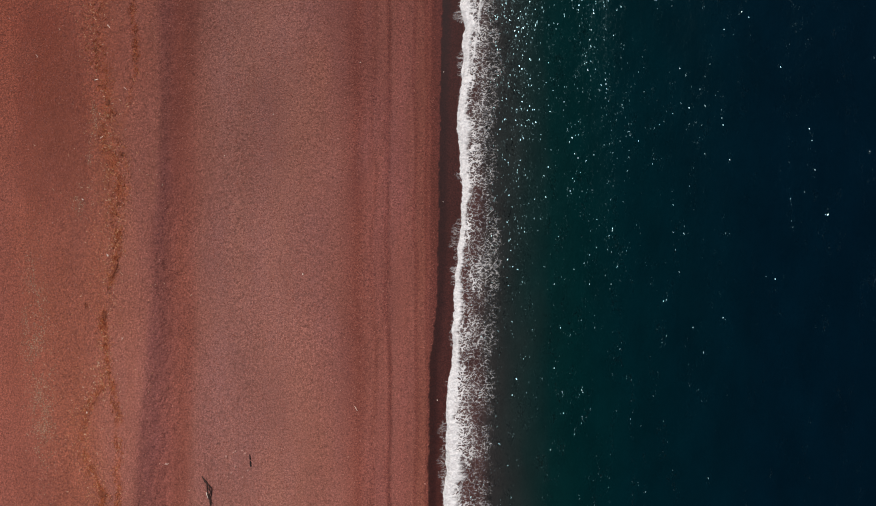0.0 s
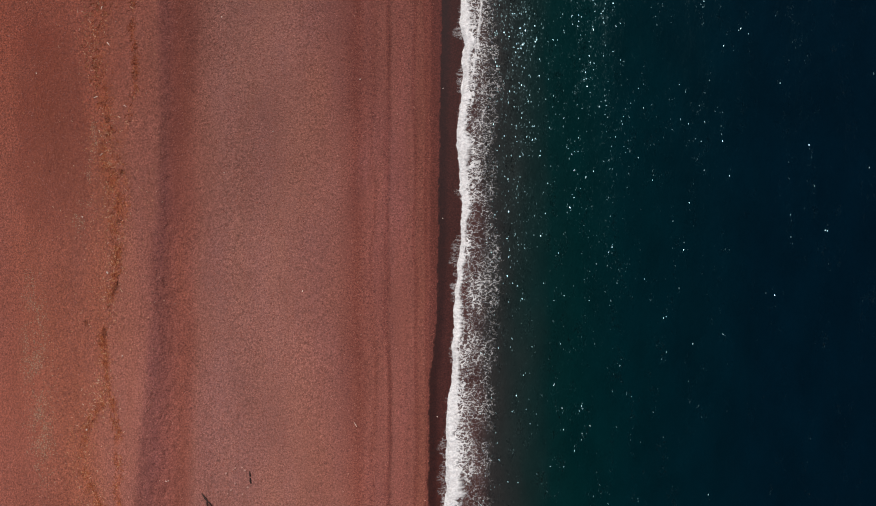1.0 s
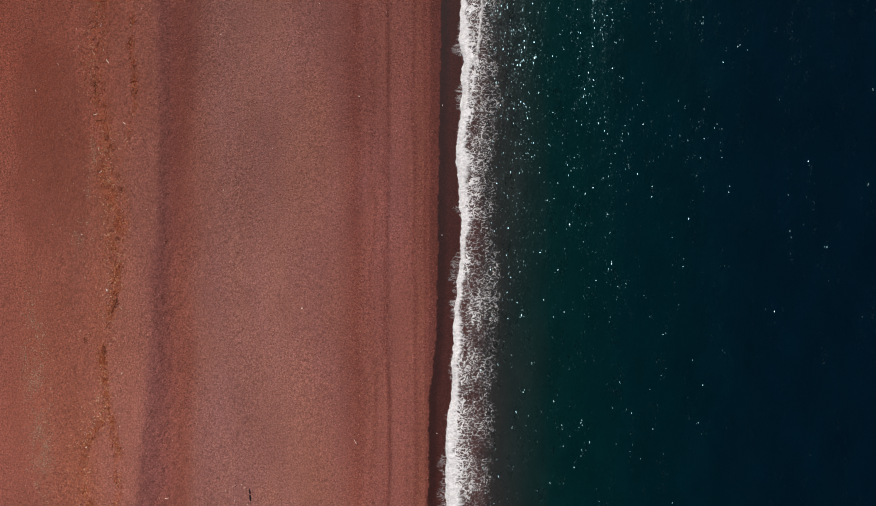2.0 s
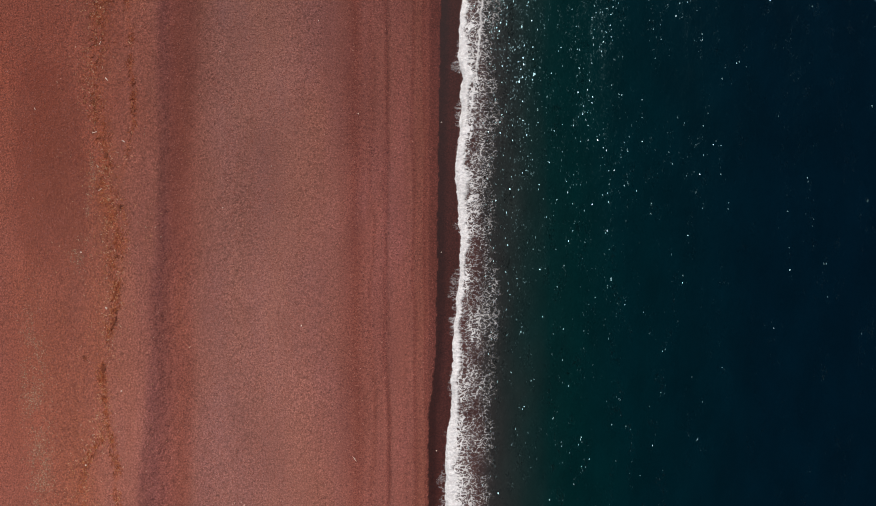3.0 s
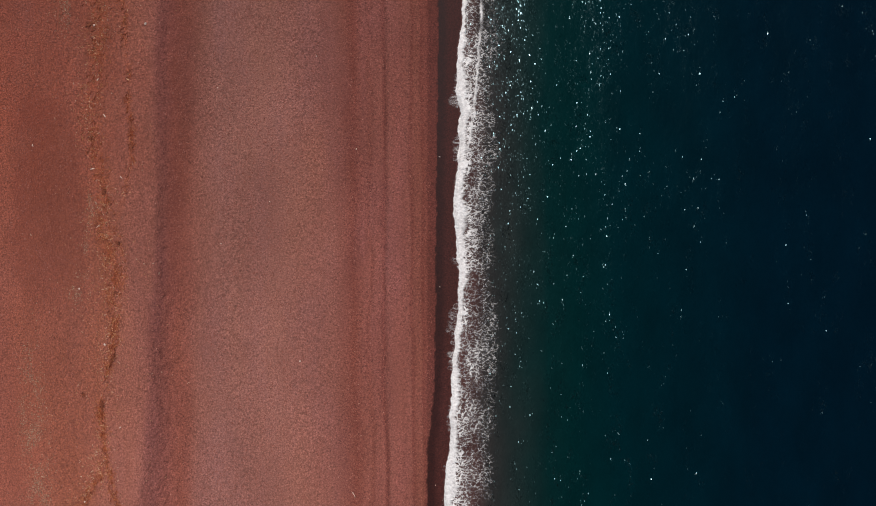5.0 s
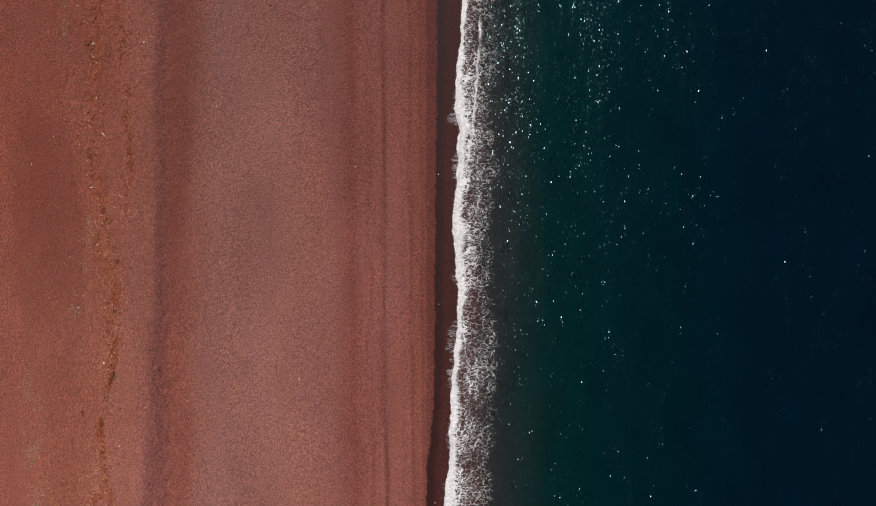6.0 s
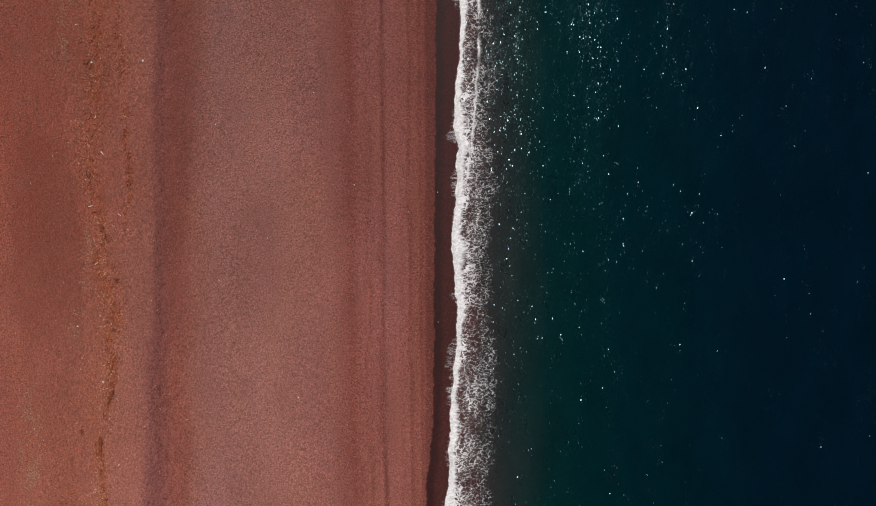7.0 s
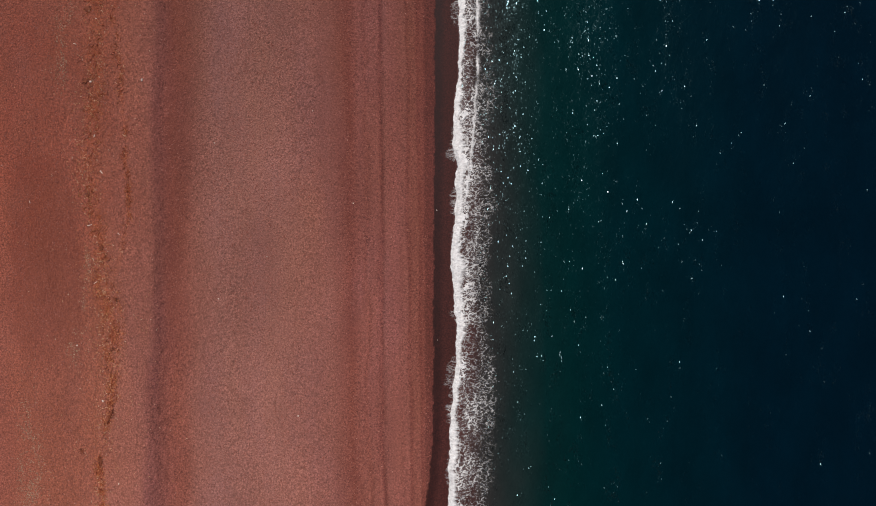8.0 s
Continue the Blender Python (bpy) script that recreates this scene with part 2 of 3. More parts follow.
    height = n.math("ADD", n.noise(0.17, detail=4, rough=0.7), n.math("MULTIPLY", n.voronoi(0.14, output="Distance"), -0.7))
    height = n.math("MULTIPLY", height, n.remap(wet, 0, 1, 1.0, 0.12))
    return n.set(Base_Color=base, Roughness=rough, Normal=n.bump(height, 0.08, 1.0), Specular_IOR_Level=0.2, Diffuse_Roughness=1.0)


def pebble_material(name, stops):
    n = Nodes(name)
    base = n.ramp(n.island(), stops)
    base = n.mix("MULTIPLY", 0.6, base, n.ramp(n.noise(0.03), [(0.3, (0.7, 0.7, 0.7, 1)), (0.7, (1.2, 1.2, 1.2, 1))]))
    return n.set(Base_Color=base, Roughness=0.85, Specular_IOR_Level=0.3, Diffuse_Roughness=1.0)


def water_material():
    n = Nodes("sea_water")
    x = n.tree.nodes.new("ShaderNodeSeparateXYZ")
    n.link(n.place(), x.inputs[0])
    v = n.math("ADD", x.outputs[0], n.remap(n.noise(5, (1, 0.4, 1), 4), 0.3, 0.7, -0.7, 0.7))
    at = n.remap(v, 0, 40, 0, 1)
    # thin water over red shingle, sand in suspension, then green and blue as it deepens
    stops = ((0, (70, 34, 31)), (1.0, (76, 40, 37)), (2.2, (80, 50, 46)), (3.4, (70, 48, 45)), (4.4, (48, 43, 41)), (6.2, (36, 39, 37)), (8.2, (21, 36, 34)), (10.2, (5, 33, 32)), (12.5, (1, 31, 31)),
             (17, (0, 27, 31)), (23, (0, 23, 30)), (30, (0, 19, 29)), (40, (0, 17, 28)))
    base = n.ramp(at, [(a / 40, srgb(*c)) for a, c in stops])
    base = n.mix("MULTIPLY", 1.0, base, n.ramp(n.noise(3, (1, 0.5, 1), 4), [(0.3, (0.78, 0.8, 0.8, 1)), (0.7, (1.07, 1.07, 1.07, 1))]))
    # wavelets: strong in drifting patches drawn out along the shore, and weaker far out
    patch = n.remap(n.noise(1.9, (1, 0.24, 1), 3, 0.65), 0.43, 0.66)
    spot = n.remap(n.noise(0.9, (1, 0.6, 1), 2, 0.55), 0.47, 0.62)
    gust = n.remap(n.noise(0.45, (1, 0.7, 1), 1, 0.5), 0.6, 0.78)
    calm = n.remap(x.outputs[0], 4, 23, 2.3, 0.84)
    calm = n.math("MULTIPLY", calm, n.remap(n.attribute("off"), 0.4, 2.4, 0.05, 1.0))
    lean = n.math("MULTIPLY", calm, n.math("ADD", n.math("MULTIPLY", patch, n.math("ADD", n.math("MULTIPLY", spot, 1.35), 0.1)), n.math("ADD", n.math("MULTIPLY", gust, 0.45), 0.17)))
    off = n.tree.nodes.new("ShaderNodeVectorMath")
    off.operation, off.inputs[1].default_value = "SUBTRACT", (0.5, 0.5, 0.5)
    n.link(n.voronoi(0.056, (1, 0.5, 1)), off.inputs[0])
    size = n.tree.nodes.new("ShaderNodeVectorMath")
    size.operation = "ABSOLUTE"
    n.link(off.outputs[0], size.inputs[0])
    steep = n.tree.nodes.new("ShaderNodeVectorMath")
    steep.operation = "MULTIPLY"
    n.link(off.outputs[0], steep.inputs[0])
    n.link(size.outputs[0], steep.inputs[1])
    flat = n.tree.nodes.new("ShaderNodeVectorMath")
    flat.operation, flat.inputs[1].default_value = "MULTIPLY", (2.0, 2.0, 0.0)
    n.link(steep.outputs[0], flat.inputs[0])
    tilt = n.tree.nodes.new("ShaderNodeVectorMath")
    tilt.operation = "SCALE"
    n.link(flat.outputs[0], tilt.inputs[0])
    n.link(lean, tilt.inputs["Scale"])
    total = n.tree.nodes.new("ShaderNodeVectorMath")
    total.operation = "ADD"
    n.link(n.bump(n.noise(0.9, (1, 0.5, 1), 2), 0.1, 1.0), total.inputs[0])
    n.link(tilt.outputs[0], total.inputs[1])
    unit = n.tree.nodes.new("ShaderNodeVectorMath")
    unit.operation = "NORMALIZE"
    n.link(total.outputs[0], unit.inputs[0])
    return n.set(Base_Color=base, Roughness=0.155, IOR=1.33, Specular_IOR_Level=0.26, Specular_Tint=(0.55, 0.92, 1.0, 1), Normal=unit.outputs[0])


def foam_material():
    n = Nodes("sea_foam")
    thick = n.attribute("thickness")
    base = n.mix("MIX", n.remap(n.noise(0.25, detail=4), 0.35, 0.7), srgb(232, 226, 221), srgb(212, 203, 199))
    shade = n.set(Base_Color=base, Roughness=0.8, Normal=n.bump(n.noise(0.12, detail=4, rough=0.7), 0.05, 0.7), Specular_IOR_Level=0.3,
                  Alpha=n.math("MULTIPLY", thick, 1.0, clamp=True))
    return shade


def plain_material(name, dark, light, size=0.05, stretch=(1, 1, 1), rough=0.8, bump=0.01):
    n = Nodes(name)
    t = n.noise(size, stretch, 4, 0.65)
    return n.set(Base_Color=n.ramp(t, [(0.3, dark), (0.7, light)]), Roughness=rough, Normal=n.bump(t, bump, 0.8), Specular_IOR_Level=0.3)


SAND = sand_material()
WATER = water_material()
FOAM = foam_material()
SHINGLE = pebble_material("shingle_pebbles", [(0.0, srgb(116, 61, 50)), (0.35, srgb(138, 77, 64)), (0.7, srgb(148, 88, 75)), (0.985, srgb(158, 99, 85)), (1.0, srgb(180, 128, 112))])
GREY = pebble_material("grey_pebbles", [(0.0, srgb(104, 80, 64)), (0.5, srgb(150, 122, 98)), (1.0, srgb(192, 166, 138))])

# ---- the ground, one sheet to the horizon ----
gx, gy, quads = sheet(axis(-42, 6, 0.115, 2600), axis(-30, 42, 0.125, 2600))
band = band_at(gx, gy)
wet = smooth(-0.06, 0.05, gx - wet_at(gy)) * (1 - 0.16 * smooth(0.4, 1.1, gx - wet_at(gy)))
damp = 0.36 * smooth(-0.72, -0.5, gx - np.interp(gy, (-60, -22, 0, 35, 60), (-0.3, -0.22, -0.1, 0.15, 0.2)) + 0.35 * (fbm(gy / 2.5, gx * 0, 6) - 0.5))
weed = np.zeros_like(gx)
for ly, lx, ln, ls in ((WRACK_Y, WRACK_X, WRACK_N, WRACK_S), (WEED_Y, WEED_X, WEED_N, WEED_S)):
    wide = 1.35 * np.interp(gy, ly, ls)
    off = np.abs(gx - np.interp(gy, ly, lx) + 0.7 * (fbm(gy / 1.6, gy * 0 + lx[0], 3) - 0.5))
    weed = np.maximum(weed, np.exp(-(off / wide) ** 2) * np.interp(gy, ly, ln) * smooth(0.3, 0.6, fbm(gx / 0.5, gy / 0.8, 7)))
weed = 0.6 * np.clip(weed, 0, 1)
edge = 2.2 * (fbm(gx / 2.2, gy / 3.5, 10) - 0.5)
left, right = np.interp(gy, (-6, 2, 10, 20, 26), (-34, -36.6, -37.2, -36.4, -34.6)), np.interp(gy, (-6, 2, 8, 14, 20, 26), (-33.5, -31.2, -30.6, -30.9, -32.2, -33.6))
stain = smooth(-0.7, 0.9, gx - left + edge) * smooth(0.8, -0.5, gx - right + edge) * smooth(0, 7, gy) * smooth(27, 18, gy)
stain = np.maximum(stain, 0.7 * np.exp(-((gx + 33) / 2.5) ** 2 - ((gy + 26) / 6) ** 2))
# smoother, damper tongues of fine shingle
tongue = smooth(0.0, 0.5, band + 24.0) * smooth(0.5, -0.7, band + 24.2 - np.interp(gy, (0, 10, 20, 30, 60), (1.6, 2.0, 2.7, 4.0, 5.0)) + edge * 0.5) * smooth(-2, 14, gy)
stain = np.maximum(stain, 0.75 * tongue)
stain = np.maximum(stain, 0.75 * smooth(0.8, -0.4, np.abs(gx + 8.6) - 1.2 + edge * 0.6) * smooth(11, 24, gy))
# redder, iron-stained shingle high on the beach
iron = smooth(6, 20, gy) * smooth(-22, -28, gx)
# the band colours, painted berm shade included, widen with the slope
ground = tagged(new("ground", mesh_of("ground", np.stack((gx, gy, sand_height(gx, gy)), 1), quads, SAND,
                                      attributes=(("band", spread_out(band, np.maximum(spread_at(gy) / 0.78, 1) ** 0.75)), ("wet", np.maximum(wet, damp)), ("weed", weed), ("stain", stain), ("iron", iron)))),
                "dry red shingle beach, dark and wet along the water", "beach", kind="structure")

# ---- the sea ----
wx, wy, quads = sheet(np.concatenate((np.arange(-0.6, 46, 0.16), 46 + 0.16 * 1.35 ** np.arange(1, 34))), axis(-30, 42, 0.2, 2600))
sea = tagged(new("sea", mesh_of("sea", np.stack((wx, wy, water_height(wx, wy)), 1), quads, WATER, attributes=(("off", np.clip(wx - front_at(wy), -5, 50)),))),
             "dark blue-green sea water with sun glints", "sea water", kind="structure")

# ---- surf foam ----
FOAM_STEP = 0.034


def ranked(v):
    """The field with its values spread evenly over 0 to 1."""
    flat = np.sort(v[:: 37])
    return np.searchsorted(flat, v) / len(flat)


def foam_field(x, y):
    """How thick the foam is, 0 to 1."""
    u = x - front_at(y)
    w = np.interp(y, FOAM_Y, FOAM_W) * (0.38 + 0.85 * fbm(y / 1.9, y * 0 + 4.2, 7, 3))
    outer = np.interp(y, (-16, 14), (5.0, 5.85)) + 1.3 * (fbm(y / 2.4, y * 0 + 7.7, 14, 3) - 0.5) + 1.2 * (fbm(x / 0.6, y / 0.5, 2, 3) - 0.5)
    back = np.clip((u - 0.6 * w) / np.maximum(outer - front_at(y) - w, 0.4), -1, 2)
    # curling threads round dark holes, drawn out across the shore near the breaker
    wx_ = x + 0.6 * (fbm(x / 0.8, y / 0.8, 1) - 0.5) + 0.2 * (fbm(x / 0.26, y / 0.26, 11, 2) - 0.5)
    wy_ = y + 0.55 * (fbm(x / 0.8, y / 0.8, 6) - 0.5) + 0.2 * (fbm(x / 0.26, y / 0.26, 3, 2) - 0.5)
    net = cells(wx_ / 0.54, wy_ / 0.31, 3)
    loop = np.abs(2 * fbm(wx_ / 0.5, wy_ / 0.3, 8, 2) - 1)
    hair = np.abs(2 * fbm(wx_ / 0.46, wy_ / 0.17, 5, 2) - 1)
    tangle = np.minimum(np.minimum(0.9 * net, 1.5 * loop), 1.35 * hair + 0.06) + 0.16 * (fbm(x / 0.11, y / 0.09, 12, 2) - 0.5)
    thread = ranked(tangle)
    patch = fbm(x / 1.0, y / 1.4, 13, 3)
    bare = smooth(0.5, 0.66, fbm(x / 1.2, y / 2.4, 10, 3))
    cover = (0.66 - 0.4 * smooth(-0.05, 0.8, back)) * (0.66 + 0.68 * patch) * (1 - 0.45 * bare) * (1 - smooth(0.85, 1.15, back))
    cover = np.clip(cover, 0, 0.9) * smooth(-0.02, 0.05, u)
    lit = 1 - smooth(cover - 0.17, cover + 0.06, thread)
    laced = lit * (0.28 + 0.66 * smooth(0.08, 0.75, cover)) * smooth(0.0, 0.1, cover) + 0.12 * cover
    # the tumbling front itself, whole and white, with fingers drawn out behind it
    finger = u / w + 0.75 * (fbm(x / 0.7, y / 0.16, 10, 3) - 0.5)
    surge = (1 - smooth(0.7, 1.35, finger)) * smooth(-0.02, 0.04, u) * (0.82 + 0.18 * smooth(0.75, 0.3, thread))
    # a thin curl where the next wave tips over, joining the front further down the shore
    lag = np.clip((y - 13) * 0.14, 0, 1.5)
    curl_x = front_at(y) * 0.4 + 0.6 * np.interp(y, FOAM_Y, FOAM_X) + 0.3 + lag + 0.3 * (fbm(y / 2.2, y * 0 + 3.9, 5) - 0.5)
    across = (x - curl_x + 0.22 * (fbm(x / 0.2, y / 0.25, 15, 3) - 0.5)) / (0.03 + 0.11 * fbm(y / 1.1, y * 0 + 2, 5, 2))
    curl = np.exp(-np.where(across < 0, across, 0.6 * across) ** 2) * smooth(14, 18, y) * smooth(0.3, 0.5, fbm(y / 2.6, y * 0 + 4.4, 11, 3)) * (0.7 + 0.3 * smooth(0.9, 0.3, thread))
    # thin streaks that the last wave left on the wet shingle
    lobe = 0.95 * smooth(0.44, 0.75, fbm(y / 2.4, y * 0 + 1.7, 9, 3)) + 0.45 * (fbm(x / 0.3, y / 0.22, 4) - 0.5)
    comb = ranked(ridge(wx_ / 0.9, wy_ / 0.075, 5) + 0.5 * (1 - net))
    film = smooth(0.05, 0.3, x - wet_at(y)) * smooth(-lobe - 0.05, -lobe + 0.2, u) * smooth(0.1, 0.0, u) * (0.02 + 0.38 * smooth(0.45, 1.0, comb) * smooth(-1.1, 0.0, u))
    return np.clip(np.maximum(np.maximum(np.maximum(laced, surge), curl), film), 0, 1)


fx, fy, quads = sheet(np.arange(-0.4, 7.0, FOAM_STEP), np.arange(-26, 38, FOAM_STEP))
thick = foam_field(fx, fy)
keep = quads[thick[quads].max(axis=1) > 0.04]
used, flat = np.unique(keep, return_inverse=True)
fx, fy, thick = fx[used], fy[used], thick[used]
fz = np.maximum(water_height(fx, fy), sand_height(fx, fy) + 0.005) + 0.035 + thick * (0.02 + 0.1 * (fbm(fx / 0.3, fy / 0.25, 3) - 0.2))
foam = tagged(new("surf_foam", mesh_of("surf_foam", np.stack((fx, fy, fz), 1), flat.reshape(keep.shape), FOAM, attributes=(("thickness", thick),))),
              "white lacy foam of a small wave breaking on the shingle", "sea foam", kind="stuff")


# ---- loose shingle ----
def pebbles(name, x, y, size, material, label, seed):
    """Many low stones, each a small uneven dome."""
    rng = np.random.RandomState(seed)
    n, k = len(x), 5
    turn = rng.rand(n, 1) * 6.283 + np.arange(k) * 6.283 / k + rng.rand(n, k) * 0.5
    r = size[:, None] * (0.75 + 0.5 * rng.rand(n, k))
    wide = 0.7 + 0.6 * rng.rand(n, 1)
    px, py = x[:, None] + r * np.cos(turn) * wide, y[:, None] + r * np.sin(turn) / wide
    z = sand_height(x, y)
    ring = np.stack((px, py, np.repeat(z[:, None] - 0.012, k, 1)), -1)
    top = np.stack((x + size * 0.3 * (rng.rand(n) - 0.5), y + size * 0.3 * (rng.rand(n) - 0.5), z + size * (0.45 + 0.4 * rng.rand(n))), -1)[:, None]
    verts = np.concatenate((ring, top), 1).reshape(-1, 3)
    base = np.arange(n)[:, None, None] * (k + 1)
    tri = np.array([(i, (i + 1) % k, k) for i in range(k)])
    return tagged(new(name, mesh_of(name, verts, (base + tri).reshape(-1, 3), material, soft=False)), label, "pebbles", kind="stuff")


rng = np.random.RandomState(3)
PEBBLES = 170000
px, py = rng.uniform(-41, -0.3, PEBBLES), rng.uniform(-25, 37, PEBBLES)
keep = (px < wet_at(py) - 0.05) & (rng.rand(PEBBLES) < (0.35 + 0.65 * smooth(-1.5, -6, px)) * (0.35 + 0.65 * fbm(px / 2.5, py / 5, 4)))
px, py = px[keep], py[keep]
pebbles("shingle", px, py, 0.025 + 0.05 * rng.rand(len(px)) ** 2, SHINGLE, "loose red, brown and pinkish shingle on the beach", 5)

gx_, gy_ = [], []
for cx, cy, rx, ry, count in ((-35.5, -6.0, 1.0, 5.5, 3400), (-34.7, -14.0, 1.1, 5.5, 3000), (-31.4, 4.6, 0.8, 1.5, 500), (-32.2, 29.5, 1.0, 2.0, 900), (-31.9, 33.0, 1.0, 2.2, 800), (-30.3, 11.9, 0.5, 1.6, 420), (-30.5, 7.5, 0.4, 2.5, 420)):
    gx_.append(cx + rx * rng.randn(count) * 0.55)
    gy_.append(cy + ry * rng.randn(count) * 0.55)
gx_, gy_ = np.concatenate(gx_), np.concatenate(gy_)
keep = rng.rand(len(gx_)) < smooth(0.35, 0.6, fbm(gx_ / 0.7, gy_ / 1.4, 12))
gx_, gy_ = gx_[keep], gy_[keep]
pebbles("grey_shingle", gx_, gy_, 0.02 + 0.03 * rng.rand(len(gx_)), GREY, "patches of pale grey pebbles on the red beach", 6)


# ---- wrack ----
def strands(name, x, y, length, thick, material, label, seed, category):
    """Bent three-sided strands that lie loosely on the sand."""
    rng = np.random.RandomState(seed)
    n, rings = len(x), 4
    turn = rng.rand(n) * 6.283
    bend = rng.randn(n) * 1.1
    pts, at_x, at_y = [], x.copy(), y.copy()
    for k in range(rings):
        pts.append((at_x.copy(), at_y.copy(), turn + bend * k / rings))
        at_x, at_y = at_x + length / (rings - 1) * np.cos(turn + bend * k / rings), at_y + length / (rings - 1) * np.sin(turn + bend * k / rings)
    verts = np.zeros((n, rings, 3, 3))
    for k, (cx, cy, a) in enumerate(pts):
        z = sand_height(cx, cy) + thick * (0.3 + rng.rand(n) * 1.2)
        r = thick * (1.0 if 0 < k < rings - 1 else 0.45)
        for j, (side, up) in enumerate(((-1, -0.6), (1, -0.6), (0, 0.9))):
            verts[:, k, j] = np.stack((cx - np.sin(a) * r * side, cy + np.cos(a) * r * side, z + r * up), -1)
    quads = np.array([(k * 3 + j, k * 3 + (j + 1) % 3, (k + 1) * 3 + (j + 1) % 3, (k + 1) * 3 + j) for k in range(rings - 1) for j in range(3)])
    quads = (np.arange(n)[:, None, None] * rings * 3 + quads).reshape(-1, 4)
    return tagged(new(name, mesh_of(name, verts.reshape(-1, 3), quads, material, soft=False)), label, category, kind="stuff")


def weed_material(name, stops):
    n = Nodes(name)
    base = n.mix("MULTIPLY", 0.7, n.ramp(n.island(), stops), n.ramp(n.noise(0.05), [(0.3, (0.6, 0.6, 0.6, 1)), (0.7, (1.2, 1.2, 1.2, 1))]))
    return n.set(Base_Color=base, Roughness=0.75, Specular_IOR_Level=0.3)


DRY_WEED = weed_material("dry_weed", [(0.0, srgb(104, 48, 30)), (0.3, srgb(142, 68, 39)), (0.7, srgb(168, 90, 52)), (0.93, srgb(184, 118, 76)), (1.0, srgb(214, 172, 136))])
DARK_WEED = weed_material("dark_weed", [(0.0, srgb(66, 30, 21)), (0.5, srgb(106, 50, 31)), (1.0, srgb(150, 80, 44))])


def limb(points, sides=7, seed=0):
    """A crooked tapered limb through points of x, y, z and radius, closed at both ends."""
    r = random.Random(seed)
    bm = bmesh.new()
    pts = []
    for (a, b) in zip(points[:-1], points[1:]):
        for k in range(4):
            t = k / 4
            pts.append([a[i] + (b[i] - a[i]) * t + (r.uniform(-0.25, 0.25) * a[3] if i < 3 and k else 0) for i in range(4)])
    pts.append(list(points[-1]))
    rings = []
    for k, p in enumerate(pts):
        q0, q1 = pts[max(k - 1, 0)], pts[min(k + 1, len(pts) - 1)]
        way = Vector((q1[0] - q0[0], q1[1] - q0[1], q1[2] - q0[2])).normalized()
        side = way.cross(Vector((0, 0, 1)))
        side = side.normalized() if side.length > 0.01 else Vector((1, 0, 0))
        up = side.cross(way)
        rings.append([bm.verts.new(Vector(p[:3]) + (side * math.cos(6.283 * j / sides) + up * math.sin(6.283 * j / sides)) * p[3] * r.uniform(0.85, 1.15)) for j in range(sides)])
    for a, b in zip(rings[:-1], rings[1:]):
        for j in range(sides):
            bm.faces.new((a[j], a[(j + 1) % sides], b[(j + 1) % sides], b[j])).smooth = True
    bm.faces.new(rings[0])
    bm.faces.new(rings[-1][::-1])
    bmesh.ops.recalc_face_normals(bm, faces=bm.faces)
    return bm


STRAW = weed_material("straw", [(0.0, srgb(136, 76, 48)), (0.4, srgb(176, 116, 76)), (0.8, srgb(204, 156, 116)), (1.0, srgb(232, 206, 178))])


def along_line(ly, lx, ln, ls, count, seed):
    rng = np.random.RandomState(seed)
    y = rng.uniform(-25, 37, count)
    x = np.interp(y, ly, lx) - 0.7 * (fbm(y / 1.6, y * 0 + lx[0], 3) - 0.5) + np.interp(y, ly, ls) * rng.randn(count)
    keep = rng.rand(count) < np.interp(y, ly, ln) * smooth(0.3, 0.62, fbm(x / 0.5, y / 0.9, 7))
    return x[keep], y[keep]


ax, ay = along_line(WRACK_Y, WRACK_X, WRACK_N, WRACK_S, 6500, 21)
bx, by = along_line(WEED_Y, WEED_X, WEED_N, WEED_S, 4500, 22)
ax, ay = np.concatenate((ax, bx)), np.concatenate((ay, by))
strands("dry_wrack", ax, ay, 0.12 + 0.3 * rng.rand(len(ax)), 0.012 + 0.014 * rng.rand(len(ax)), DRY_WEED, "thin lines of dry orange-brown seaweed and straw", 23, "seaweed")
# bits of straw and bleached stalk strewn over the upper beach
cy = rng.uniform(-25, 37, 5200)
cx = np.interp(cy, WRACK_Y, WRACK_X) + np.where(rng.rand(5200) < 0.75, 0.75, 3.0) * rng.randn(5200) - 0.2
keep = rng.rand(5200) < 0.15 + 0.85 * smooth(0.4, 0.65, fbm(cx / 1.1, cy / 2.2, 11))
cx, cy = cx[keep], cy[keep]
strands("strewn_straw", cx, cy, 0.08 + 0.16 * rng.rand(len(cx)), 0.009 + 0.01 * rng.rand(len(cx)), STRAW, "scattered bits of dry straw on the upper beach", 24, "straw")

